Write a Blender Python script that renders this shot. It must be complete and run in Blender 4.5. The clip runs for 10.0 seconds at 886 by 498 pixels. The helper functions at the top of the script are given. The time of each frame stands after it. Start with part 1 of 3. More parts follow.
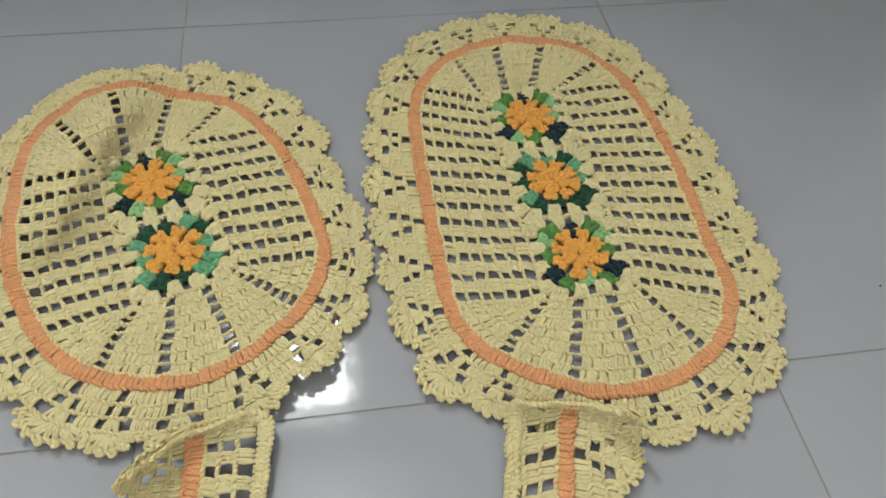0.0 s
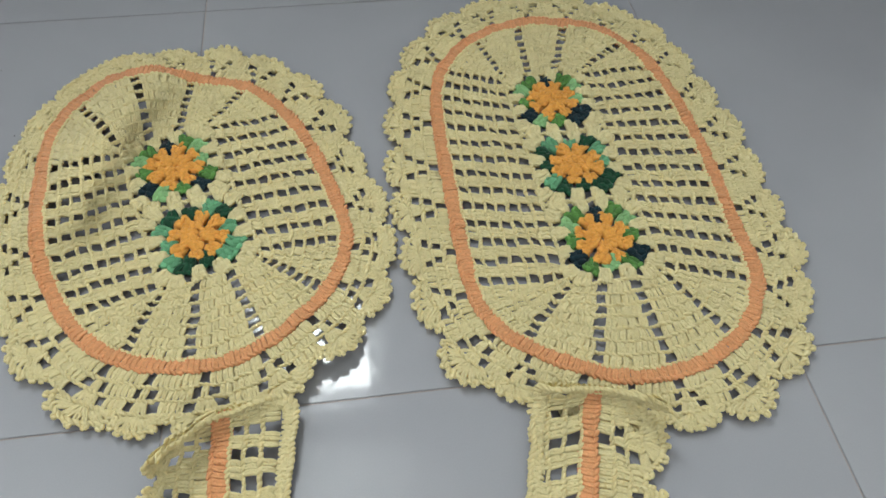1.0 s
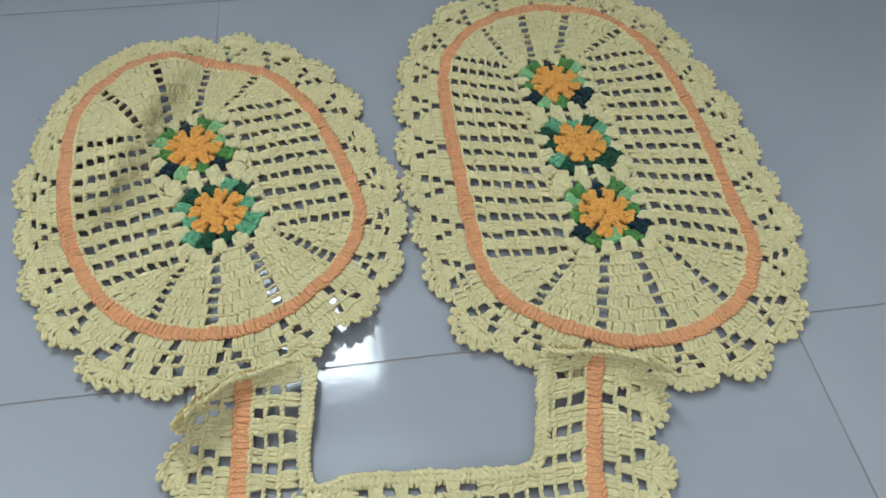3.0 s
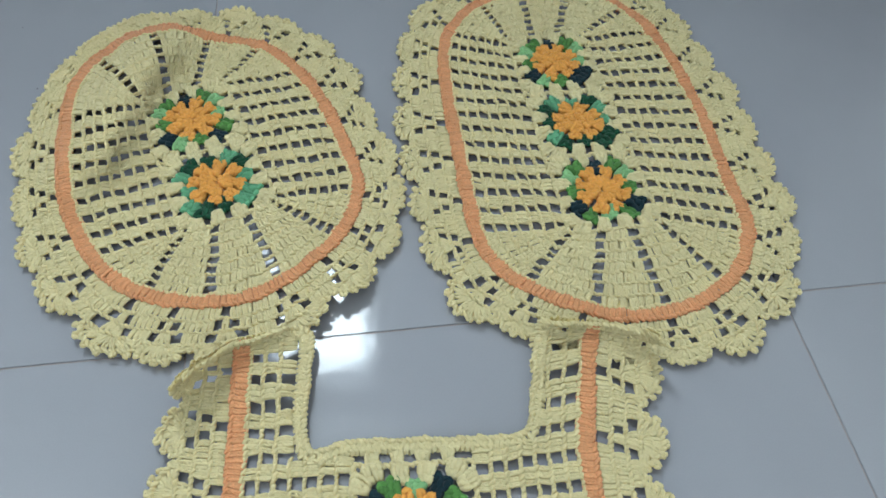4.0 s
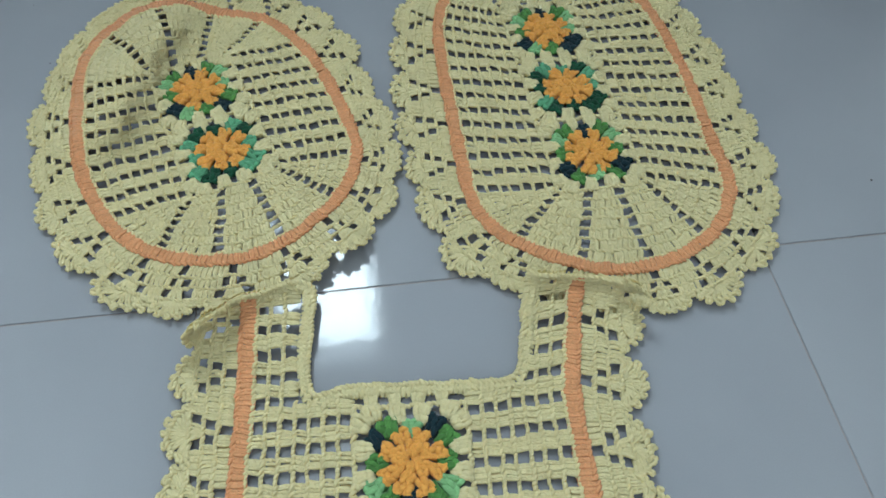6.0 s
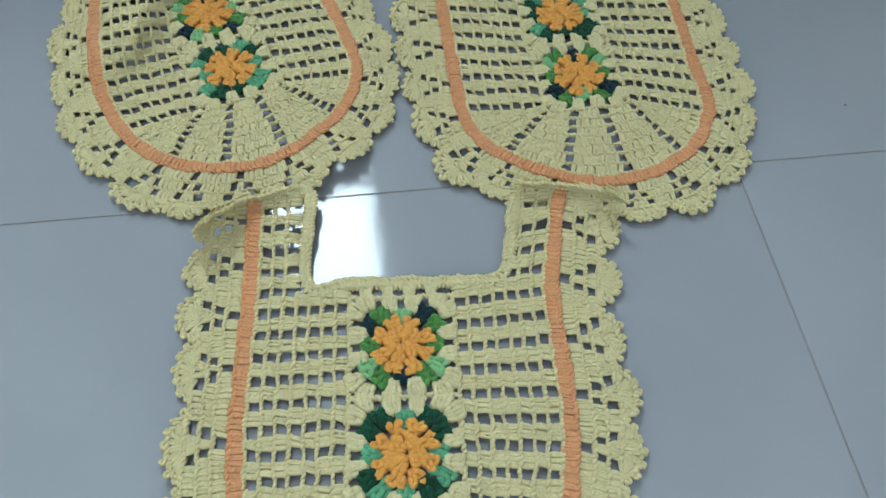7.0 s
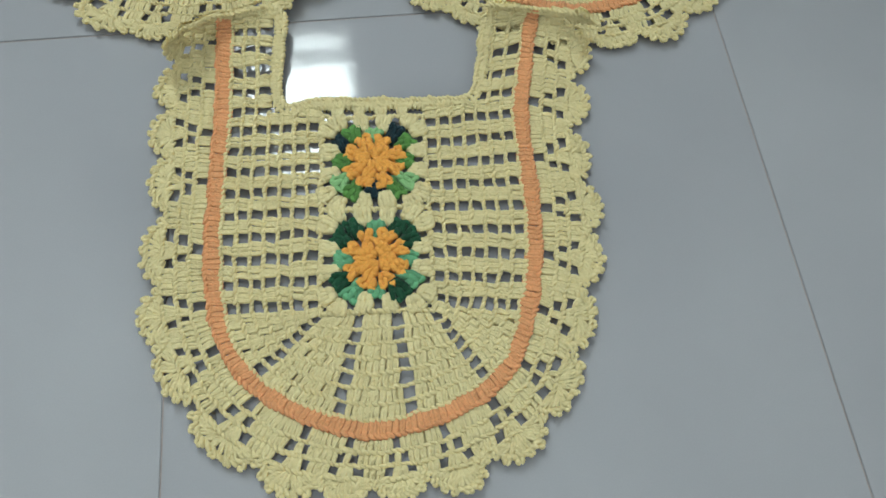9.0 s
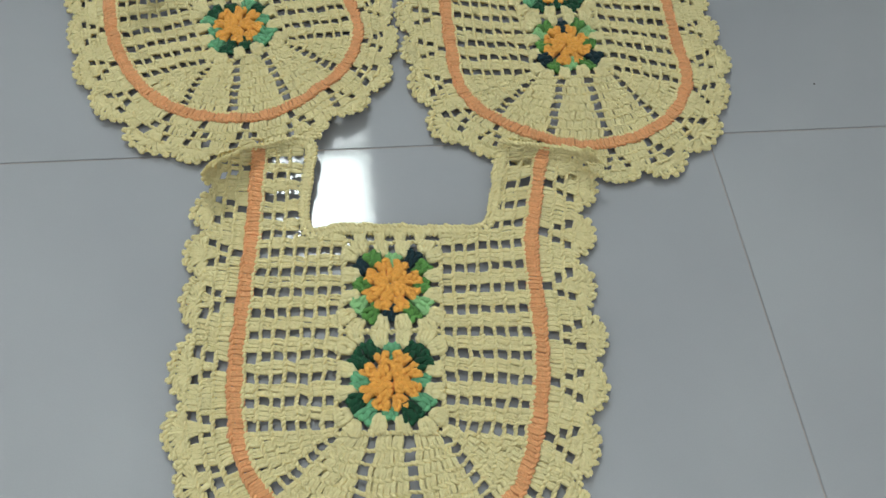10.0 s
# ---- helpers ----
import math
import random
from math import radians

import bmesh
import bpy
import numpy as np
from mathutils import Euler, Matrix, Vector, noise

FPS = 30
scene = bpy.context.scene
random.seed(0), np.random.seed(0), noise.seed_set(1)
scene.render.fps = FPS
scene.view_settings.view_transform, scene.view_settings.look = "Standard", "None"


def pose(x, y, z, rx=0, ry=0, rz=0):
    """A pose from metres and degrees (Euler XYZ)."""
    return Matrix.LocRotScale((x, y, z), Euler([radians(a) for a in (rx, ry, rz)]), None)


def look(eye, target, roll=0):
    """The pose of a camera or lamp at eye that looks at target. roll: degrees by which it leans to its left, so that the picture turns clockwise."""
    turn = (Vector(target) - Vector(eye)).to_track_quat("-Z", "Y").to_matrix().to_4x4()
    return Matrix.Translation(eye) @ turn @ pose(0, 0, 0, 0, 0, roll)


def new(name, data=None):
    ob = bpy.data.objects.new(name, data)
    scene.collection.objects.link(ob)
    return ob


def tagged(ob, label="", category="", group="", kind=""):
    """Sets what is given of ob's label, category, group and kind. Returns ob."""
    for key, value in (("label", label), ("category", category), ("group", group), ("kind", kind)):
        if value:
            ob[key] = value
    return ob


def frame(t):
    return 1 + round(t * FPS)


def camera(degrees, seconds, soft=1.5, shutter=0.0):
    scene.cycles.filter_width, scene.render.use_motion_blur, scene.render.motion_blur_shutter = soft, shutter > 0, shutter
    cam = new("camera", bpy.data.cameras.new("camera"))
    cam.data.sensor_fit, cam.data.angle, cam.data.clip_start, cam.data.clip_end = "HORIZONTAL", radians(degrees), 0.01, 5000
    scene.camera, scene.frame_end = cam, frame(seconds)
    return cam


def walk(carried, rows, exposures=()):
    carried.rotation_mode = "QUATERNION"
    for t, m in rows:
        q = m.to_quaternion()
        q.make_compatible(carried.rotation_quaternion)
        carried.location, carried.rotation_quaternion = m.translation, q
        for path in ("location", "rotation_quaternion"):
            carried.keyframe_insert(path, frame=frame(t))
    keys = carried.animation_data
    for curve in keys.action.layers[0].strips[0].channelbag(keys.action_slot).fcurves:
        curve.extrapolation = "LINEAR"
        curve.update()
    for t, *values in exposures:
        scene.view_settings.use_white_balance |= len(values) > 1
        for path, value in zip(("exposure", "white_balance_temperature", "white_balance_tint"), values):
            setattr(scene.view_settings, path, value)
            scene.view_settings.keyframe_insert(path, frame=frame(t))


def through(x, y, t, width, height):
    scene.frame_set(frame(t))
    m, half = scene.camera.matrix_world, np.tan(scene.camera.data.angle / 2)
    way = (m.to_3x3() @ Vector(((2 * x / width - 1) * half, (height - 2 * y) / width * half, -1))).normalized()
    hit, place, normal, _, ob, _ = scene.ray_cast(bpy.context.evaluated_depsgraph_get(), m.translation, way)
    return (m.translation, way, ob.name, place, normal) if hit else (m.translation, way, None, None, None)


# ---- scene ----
cam = camera(65.2, 10.0, 1.6)
PATH = [
    (0, (0.21, -0.267, 0.603), (0.453, 0.909, -0.996), 4.1),
    (0.5, (0.206, -0.258, 0.598), (0.404, 0.885, -1.031), 2.6),
    (1, (0.205, -0.264, 0.601), (0.394, 0.881, -1.027), 2.2),
    (1.5, (0.202, -0.271, 0.603), (0.379, 0.876, -1.025), 1.5),
    (2, (0.194, -0.28, 0.607), (0.371, 0.864, -1.024), 1.4),
    (2.5, (0.194, -0.292, 0.613), (0.37, 0.859, -1.013), 1.1),
    (4, (0.186, -0.32, 0.605), (0.383, 0.799, -1.041), 3.3),
    (4.5, (0.186, -0.323, 0.612), (0.38, 0.786, -1.042), 3.3),
    (5, (0.192, -0.331, 0.622), (0.367, 0.797, -1.02), 1.9),
    (5.2, (0.194, -0.335, 0.626), (0.366, 0.803, -1.01), 1.3),
    (6.5, (0.196, -0.398, 0.625), (0.357, 0.621, -1.089), 2.1),
    (7, (0.203, -0.446, 0.639), (0.337, 0.549, -1.091), 1.5),
    (7.5, (0.218, -0.478, 0.638), (0.305, 0.491, -1.11), -1.3),
    (8, (0.201, -0.501, 0.627), (0.341, 0.314, -1.194), 3.3),
    (8.5, (0.203, -0.527, 0.616), (0.37, 0.223, -1.231), 6.1),
    (9, (0.208, -0.531, 0.617), (0.362, 0.21, -1.234), 5.5),
    (9.5, (0.204, -0.524, 0.644), (0.362, 0.268, -1.186), 5.6),
    (10, (0.201, -0.503, 0.674), (0.353, 0.439, -1.084), 5.0),
]
walk(cam, [(t, look(eye, target, roll)) for t, eye, target, roll in PATH],
     [(0.0, 0.22, 6950, 17), (2.0, 0.22, 6200, 14), (4.5, 0.17, 5950, 12), (7.0, 0.04, 5750, 7), (8.0, 0.05, 6100, 9), (9.0, 0.09, 6450, 10), (10.0, 0.1, 6600, 11)])

# ---- light ----
world = bpy.data.worlds.new("sky")
scene.world = world
world.use_nodes = True
_nt = world.node_tree
_sky = _nt.nodes.new("ShaderNodeTexSky")
_sky.sky_type = "NISHITA"
_sky.sun_disc = False
_sky.sun_elevation = radians(40)
_sky.sun_rotation = radians(200)
_nt.links.new(_sky.outputs[0], _nt.nodes["Background"].inputs[0])
_nt.nodes["Background"].inputs[1].default_value = 0.1

WIN_X0, WIN_X1, WIN_Z0, WIN_Z1, WALL_Y = -0.279, 0.152, 1.247, 2.42, 1.0
_x, _z = (WIN_X0 + WIN_X1) / 2, (WIN_Z0 + WIN_Z1) / 2
lamp_data = bpy.data.lights.new("window_daylight", "AREA")
lamp_data.shape = "RECTANGLE"
lamp_data.size, lamp_data.size_y = WIN_X1 - WIN_X0, WIN_Z1 - WIN_Z0
lamp_data.energy = 78.0
lamp_data.color = (0.86, 0.98, 0.97)
window_light = new("window_daylight", lamp_data)
window_light.matrix_world = look((_x, WALL_Y + 0.13, _z), (_x, 0, _z))


# ---- materials ----
def material(name):
    m = bpy.data.materials.new(name)
    m.use_nodes = True
    return m, m.node_tree.nodes, m.node_tree.links, m.node_tree.nodes["Principled BSDF"]


def yarn(name, colour, vary=0.10, through=None):
    """Matt twisted cotton: each strand a little lighter or darker, with fibre grain and fuzz."""
    m, n, l, b = material(name)
    geo = n.new("ShaderNodeNewGeometry")
    co = n.new("ShaderNodeTexCoord")
    big = n.new("ShaderNodeTexNoise")
    big.inputs["Scale"].default_value = 22.0
    fine = n.new("ShaderNodeTexNoise")
    fine.inputs["Scale"].default_value = 420.0
    fine.inputs["Detail"].default_value = 3.0
    l.new(co.outputs["Object"], big.inputs["Vector"])
    l.new(co.outputs["Object"], fine.inputs["Vector"])
    ramp = n.new("ShaderNodeValToRGB")
    lo = [c * (1 - vary) for c in colour]
    hi = [min(1, c * (1 + vary)) for c in colour]
    ramp.color_ramp.elements[0].color = (*lo, 1)
    ramp.color_ramp.elements[1].color = (*hi, 1)
    add = n.new("ShaderNodeMath")
    add.operation = "MULTIPLY_ADD"
    add.inputs[1].default_value = 0.55
    l.new(geo.outputs["Random Per Island"], add.inputs[0])
    half = n.new("ShaderNodeMath")
    half.operation = "MULTIPLY"
    half.inputs[1].default_value = 0.45
    l.new(big.outputs["Fac"], half.inputs[0])
    l.new(half.outputs[0], add.inputs[2])
    l.new(add.outputs[0], ramp.inputs[0])
    grain = n.new("ShaderNodeMixRGB")
    grain.blend_type = "MULTIPLY"
    grain.inputs[0].default_value = 0.32
    l.new(ramp.outputs[0], grain.inputs[1])
    l.new(fine.outputs["Fac"], grain.inputs[2])
    l.new(grain.outputs[0], b.inputs["Base Color"])
    b.inputs["Roughness"].default_value = 0.92
    b.inputs["Specular IOR Level"].default_value = 0.2
    b.inputs["Sheen Weight"].default_value = 0.15
    b.inputs["Subsurface Weight"].default_value = 0.0
    bump = n.new("ShaderNodeBump")
    bump.inputs["Strength"].default_value = 0.9
    bump.inputs["Distance"].default_value = 0.0014
    l.new(fine.outputs["Fac"], bump.inputs["Height"])
    l.new(bump.outputs[0], b.inputs["Normal"])
    glow = n.new("ShaderNodeBsdfTranslucent")
    if through:
        glow.inputs["Color"].default_value = (*through, 1)
    else:
        deep = n.new("ShaderNodeGamma")
        deep.inputs[1].default_value = 2.0
        l.new(grain.outputs[0], deep.inputs[0])
        l.new(deep.outputs[0], glow.inputs["Color"])
    both = n.new("ShaderNodeMixShader")
    both.inputs[0].default_value = 0.37
    l.new(b.outputs[0], both.inputs[1])
    l.new(glow.outputs[0], both.inputs[2])
    l.new(both.outputs[0], n["Material Output"].inputs["Surface"])
    return m


CREAM = yarn("cream_yellow_cotton", (0.77, 0.70, 0.405), 0.10, (0.88, 0.66, 0.13))
PEACH = yarn("peach_orange_cotton", (0.90, 0.44, 0.20))
ORANGE = yarn("bright_orange_cotton", (0.98, 0.45, 0.09), 0.10)
GREENS = {
    "n": yarn("navy_green_cotton", (0.012, 0.035, 0.045), 0.3),
    "d": yarn("dark_green_cotton", (0.015, 0.085, 0.04), 0.5),
    "g": yarn("leaf_green_cotton", (0.12, 0.30, 0.07), 0.45),
    "l": yarn("light_green_cotton", (0.32, 0.60, 0.26), 0.2),
    "m": yarn("mint_green_cotton", (0.17, 0.46, 0.24), 0.35),
}


def tile_material():
    m, n, l, b = material("polished_porcelain")
    co = n.new("ShaderNodeTexCoord")
    info = n.new("ShaderNodeObjectInfo")
    cloud = n.new("ShaderNodeTexNoise")
    cloud.inputs["Scale"].default_value = 3.0
    cloud.inputs["Detail"].default_value = 6.0
    speck = n.new("ShaderNodeTexNoise")
    speck.inputs["Scale"].default_value = 700.0
    for t in (cloud, speck):
        l.new(co.outputs["Object"], t.inputs["Vector"])
    mix = n.new("ShaderNodeMath")
    mix.operation = "MULTIPLY_ADD"
    mix.inputs[1].default_value = 0.35
    l.new(speck.outputs["Fac"], mix.inputs[0])
    part2 = n.new("ShaderNodeMath")
    part2.operation = "MULTIPLY_ADD"
    part2.inputs[1].default_value = 0.12
    l.new(info.outputs["Random"], part2.inputs[0])
    l.new(cloud.outputs["Fac"], part2.inputs[2])
    l.new(part2.outputs[0], mix.inputs[2])
    ramp = n.new("ShaderNodeValToRGB")
    ramp.color_ramp.elements[0].position, ramp.color_ramp.elements[1].position = 0.3, 1.1
    ramp.color_ramp.elements[0].color = (0.194, 0.195, 0.210, 1)
    ramp.color_ramp.elements[1].color = (0.234, 0.235, 0.250, 1)
    l.new(mix.outputs[0], ramp.inputs[0])
    l.new(ramp.outputs[0], b.inputs["Base Color"])
    wave = n.new("ShaderNodeTexNoise")
    wave.inputs["Scale"].default_value = 60.0
    l.new(co.outputs["Object"], wave.inputs["Vector"])
    bump = n.new("ShaderNodeBump")
    bump.inputs["Strength"].default_value = 0.06
    bump.inputs["Distance"].default_value = 0.002
    l.new(wave.outputs["Fac"], bump.inputs["Height"])
    l.new(bump.outputs[0], b.inputs["Normal"])
    b.inputs["Roughness"].default_value = 0.085
    b.inputs["IOR"].default_value = 1.32
    return m


def plain(name, colour, rough=0.6, scale=8.0, vary=0.06, bump_d=0.002):
    m, n, l, b = material(name)
    co = n.new("ShaderNodeTexCoord")
    a = n.new("ShaderNodeTexNoise")
    a.inputs["Scale"].default_value = scale
    a.inputs["Detail"].default_value = 8.0
    l.new(co.outputs["Object"], a.inputs["Vector"])
    ramp = n.new("ShaderNodeValToRGB")
    ramp.color_ramp.elements[0].color = (*[c * (1 - vary) for c in colour], 1)
    ramp.color_ramp.elements[1].color = (*[min(1, c * (1 + vary)) for c in colour], 1)
    l.new(a.outputs["Fac"], ramp.inputs[0])
    l.new(ramp.outputs[0], b.inputs["Base Color"])
    b.inputs["Roughness"].default_value = rough
    bump = n.new("ShaderNodeBump")
    bump.inputs["Strength"].default_value = 0.3
    bump.inputs["Distance"].default_value = bump_d
    l.new(a.outputs["Fac"], bump.inputs["Height"])
    l.new(bump.outputs[0], b.inputs["Normal"])
    return m


TILE = tile_material()
GROUT = plain("brown_grey_grout", (0.21, 0.175, 0.16), 0.9, 150.0, 0.3)
# for the unseen walls and ceiling that throw window light back
BOUNCE_WHITE = plain("off_white_bounce_surface", (0.84, 0.83, 0.82), 0.7, 30.0, 0.04)
# for the unseen window wall: dark to cut its reflection and bounce
DIMMING_GREY = plain("slate_grey_dimming_wall", (0.17, 0.17, 0.19), 0.7, 30.0, 0.05)
FRAME = plain("grey_window_frame", (0.35, 0.35, 0.36), 0.4, 40.0, 0.05)
DIRT = plain("dark_grit", (0.03, 0.025, 0.02), 0.9, 300.0, 0.3)


# ---- mesh helpers ----
def mesh_from(name, verts, quads, mat, smooth=True):
    me = bpy.data.meshes.new(name)
    verts = np.asarray(verts, dtype=np.float32)
    quads = np.asarray(quads, dtype=np.int32)
    me.vertices.add(len(verts))
    me.vertices.foreach_set("co", verts.ravel())
    me.loops.add(quads.size)
    me.loops.foreach_set("vertex_index", quads.ravel())
    me.polygons.add(len(quads))
    me.polygons.foreach_set("loop_start", np.arange(0, quads.size, 4, dtype=np.int32))
    me.polygons.foreach_set("use_smooth", np.full(len(quads), smooth, dtype=bool))
    me.update(calc_edges=True)
    me.materials.append(mat)
    return me


def box_bm(x0, x1, y0, y1, z0, z1, bevel=0.0):
    bm = bmesh.new()
    bmesh.ops.create_cube(bm, size=1, matrix=Matrix.LocRotScale(((x0 + x1) / 2, (y0 + y1) / 2, (z0 + z1) / 2), None, (x1 - x0, y1 - y0, z1 - z0)))
    if bevel:
        bmesh.ops.bevel(bm, geom=bm.edges[:], offset=bevel, segments=2, affect="EDGES")
    return bm


def part(name, bm, mat, parent=None, label=""):
    me = bpy.data.meshes.new(name)
    bm.to_mesh(me)
    bm.free()
    me.materials.append(mat)
    ob = new(name, me)
    ob.parent = parent
    return tagged(ob, label)


class Strands:
    """Collects short lengths of yarn: each a bent tube from a over m to b."""

    def __init__(self):
        self.a, self.m, self.b, self.r = [], [], [], []

    def add(self, a, m, b, r):
        self.a.append(np.atleast_2d(a)), self.m.append(np.atleast_2d(m)), self.b.append(np.atleast_2d(b))
        self.r.append(np.broadcast_to(r, (len(self.a[-1]),)))

    def mesh(self, name, mat, shape=None, rings=5, sides=6):
        a, m, b, r = (np.concatenate(v) for v in (self.a, self.m, self.b, self.r))
        count = len(a)
        t = np.linspace(0, 1, rings)[None, :, None]
        p = (1 - t) ** 2 * a[:, None] + 2 * t * (1 - t) * m[:, None] + t * t * b[:, None]
        d = 2 * (1 - t) * (m - a)[:, None] + 2 * t * (b - m)[:, None]
        d /= np.linalg.norm(d, axis=2, keepdims=True) + 1e-9
        up = np.zeros_like(d)
        up[..., 2] = 1
        up[..., 0] = 0.01
        side = np.cross(d, up)
        side /= np.linalg.norm(side, axis=2, keepdims=True) + 1e-9
        top = np.cross(side, d)
        fat = (0.45 + 0.6 * np.sin(np.pi * np.linspace(0.08, 0.92, rings)) ** 0.6)[None, :, None, None] * r[:, None, None, None]
        ang = np.linspace(0, 2 * np.pi, sides, endpoint=False)
        ring = np.cos(ang)[None, None, :, None] * side[:, :, None] + np.sin(ang)[None, None, :, None] * top[:, :, None]
        v = (p[:, :, None] + fat * ring).reshape(-1, 3)
        if shape:
            v = shape(v)
        i, k, s = np.meshgrid(np.arange(count), np.arange(rings - 1), np.arange(sides), indexing="ij")
        base = i * rings * sides + k * sides
        s2 = (s + 1) % sides
        quads = np.stack([base + s, base + sides + s, base + sides + s2, base + s2], -1).reshape(-1, 4)
        return mesh_from(name, v, quads, mat)


rng = np.random.default_rng(7)
PITCH = 0.0053
YARN = 0.0021


def flat(p, z):
    """Plan points with a height."""
    p = np.atleast_2d(p)
    return np.column_stack([p, np.broadcast_to(z, (len(p),))])


def posts(st, base, top, width, r=YARN, z0=0.0028, z1=0.0044):
    """A treble stitch for each pair of plan points: two leaning strands and a wrap across them."""
    base, top, width = np.atleast_2d(base), np.atleast_2d(top), np.broadcast_to(width, (len(np.atleast_2d(base)),))[:, None]
    d = top - base
    n = np.column_stack([d[:, 1], -d[:, 0]]) / (np.linalg.norm(d, axis=1, keepdims=True) + 1e-9)
    k = len(base)
    j = lambda s: rng.normal(0, s, (k, 1))
    lean = 0.12 + j(0.035)
    for sgn in (-1, 1):
        a = base + n * width * (0.13 * sgn - lean + j(0.04)) - d * 0.12
        b = top + n * width * (0.17 * sgn + lean + j(0.05)) + d * 0.08
        m = (a + b) / 2 + n * width * (0.14 * sgn + j(0.05))
        st.add(flat(a, z0 - 0.0004 + rng.normal(0, 0.0003, k)), flat(m, z1 + 0.0020 + rng.normal(0, 0.0007, k)), flat(b, z1 + rng.normal(0, 0.0003, k)), r * 0.79 * (1 + rng.normal(0, 0.07, k)))
    a = base + d * 0.42 - n * width * (0.27 + lean * 0.2)
    b = base + d * 0.64 + n * width * 0.27
    st.add(flat(a, z0 + 0.0010), flat((a + b) / 2, z1 + 0.0030), flat(b, z0 + 0.0014), r * 0.66)
    if k > 1:
        a, b = (base - d * 0.1 + n * width * 0.5)[:-1], (top + n * width * 0.5)[:-1]
        st.add(flat(a, 0.0006), flat((a + b) / 2, 0.0002), flat(b, 0.0012), r * 0.80)


def chain(st, pts, r=YARN, z=0.0054, spread=0.0016):
    """A row of chain loops along plan points: a slanting bead over a thinner strand for each step."""
    pts = np.atleast_2d(pts)
    a, b = pts[:-1], pts[1:]
    d = b - a
    n = np.column_stack([d[:, 1], -d[:, 0]]) / (np.linalg.norm(d, axis=1, keepdims=True) + 1e-9)
    k = len(a)
    off = n * rng.normal(0, 0.0003, (k, 1))
    p = a - d * 0.06 - n * spread * (1.15 + rng.normal(0, 0.15, (k, 1))) + off
    q = b + d * 0.04 + n * spread * (1.15 + rng.normal(0, 0.15, (k, 1))) + off
    st.add(flat(p, z - 0.0016 + rng.normal(0, 0.0003, k)), flat((p + q) / 2, z + 0.0022 + rng.normal(0, 0.0006, k)), flat(q, z - 0.0018), r * 0.94 * (1 + rng.normal(0, 0.07, k)))
    p, q = a + n * spread * 0.9 + off, b - n * spread * 0.7 + off
    st.add(flat(p, z - 0.0020), flat((p + q) / 2, z - 0.0002), flat(q, z - 0.0022), r * 0.82)


class Line:
    """A smooth plan curve through a few points, by arc length from 0 to 1."""

    def __init__(self, pts, closed):
        p = np.array(pts, float)
        n = len(p)
        self.closed = closed
        if closed:
            q = np.concatenate([p[-1:], p, p[:2]])
            segs = n
        else:
            q = np.concatenate([2 * p[:1] - p[1:2], p, 2 * p[-1:] - p[-2:-1]])
            segs = n - 1
        t = np.linspace(0, 1, 30, endpoint=False)[:, None]
        out = []
        for i in range(segs):
            a, b, c, d = q[i:i + 4]
            out.append(0.5 * (2 * b + (c - a) * t + (2 * a - 5 * b + 4 * c - d) * t ** 2 + (3 * b - a - 3 * c + d) * t ** 3))
        out = np.concatenate(out + [p[:1] if closed else p[-1:]])
        for _ in range(12):
            mid = (np.roll(out[:-1], 1, 0) + out[:-1] + np.roll(out[:-1], -1, 0)) / 3 if closed else None
            if closed:
                out = np.concatenate([mid, mid[:1]])
            else:
                out[1:-1] = (out[:-2] + out[1:-1] + out[2:]) / 3
        self.set(out)

    def set(self, out):
        self.p = out
        step = np.linalg.norm(np.diff(out, axis=0), axis=1)
        self.length = step.sum()
        self.s = np.concatenate([[0], np.cumsum(step)]) / self.length
        g = np.gradient(out, self.s, axis=0)
        if self.closed:
            g[0] = g[-1] = (g[0] + g[-1]) / 2
        g /= np.linalg.norm(g, axis=1, keepdims=True)
        self.n = np.column_stack([-g[:, 1], g[:, 0]])

    def at(self, s, off=0.0):
        """Points at s, moved by off to the outer side (the left of the way)."""
        s = np.asarray(s, float)
        if self.closed:
            s = s % 1.0
        p = np.column_stack([np.interp(s, self.s, self.p[:, i]) for i in (0, 1)])
        n = np.column_stack([np.interp(s, self.s, self.n[:, i]) for i in (0, 1)])
        n /= np.linalg.norm(n, axis=1, keepdims=True)
        return p + n * np.reshape(off, (-1, 1))

    def near(self, point):
        return self.s[np.argmin(((self.p - np.array(point)) ** 2).sum(1))]


def lerp(a, b, t):
    return a + (b - a) * t


# ---- the setting ----
floor = tagged(new("floor"), "polished pale grey porcelain tile floor with thin dark joints", "floor", kind="structure")
part("grout_bed", box_bm(-1.19, 1.79, -1.79, 1.19, -0.03, -0.0012), GROUT, floor, "dark thin grout")
tile_bm = box_bm(-0.2993, 0.2993, -0.2993, 0.2993, -0.012, 0.0)
bmesh.ops.bevel(tile_bm, geom=[e for e in tile_bm.edges if all(v.co.z > -0.001 for v in e.verts)], offset=0.0006, segments=2, affect="EDGES")
tile_mesh = bpy.data.meshes.new("tile")
tile_bm.to_mesh(tile_mesh)
tile_bm.free()
tile_mesh.materials.append(TILE)
for i in range(-2, 3):
    for k in range(-3, 2):
        t_ob = new("tile", tile_mesh)
        t_ob.parent = floor
        t_ob.location = (0.3 + 0.6 * i, 0.3 + 0.6 * k, 0)

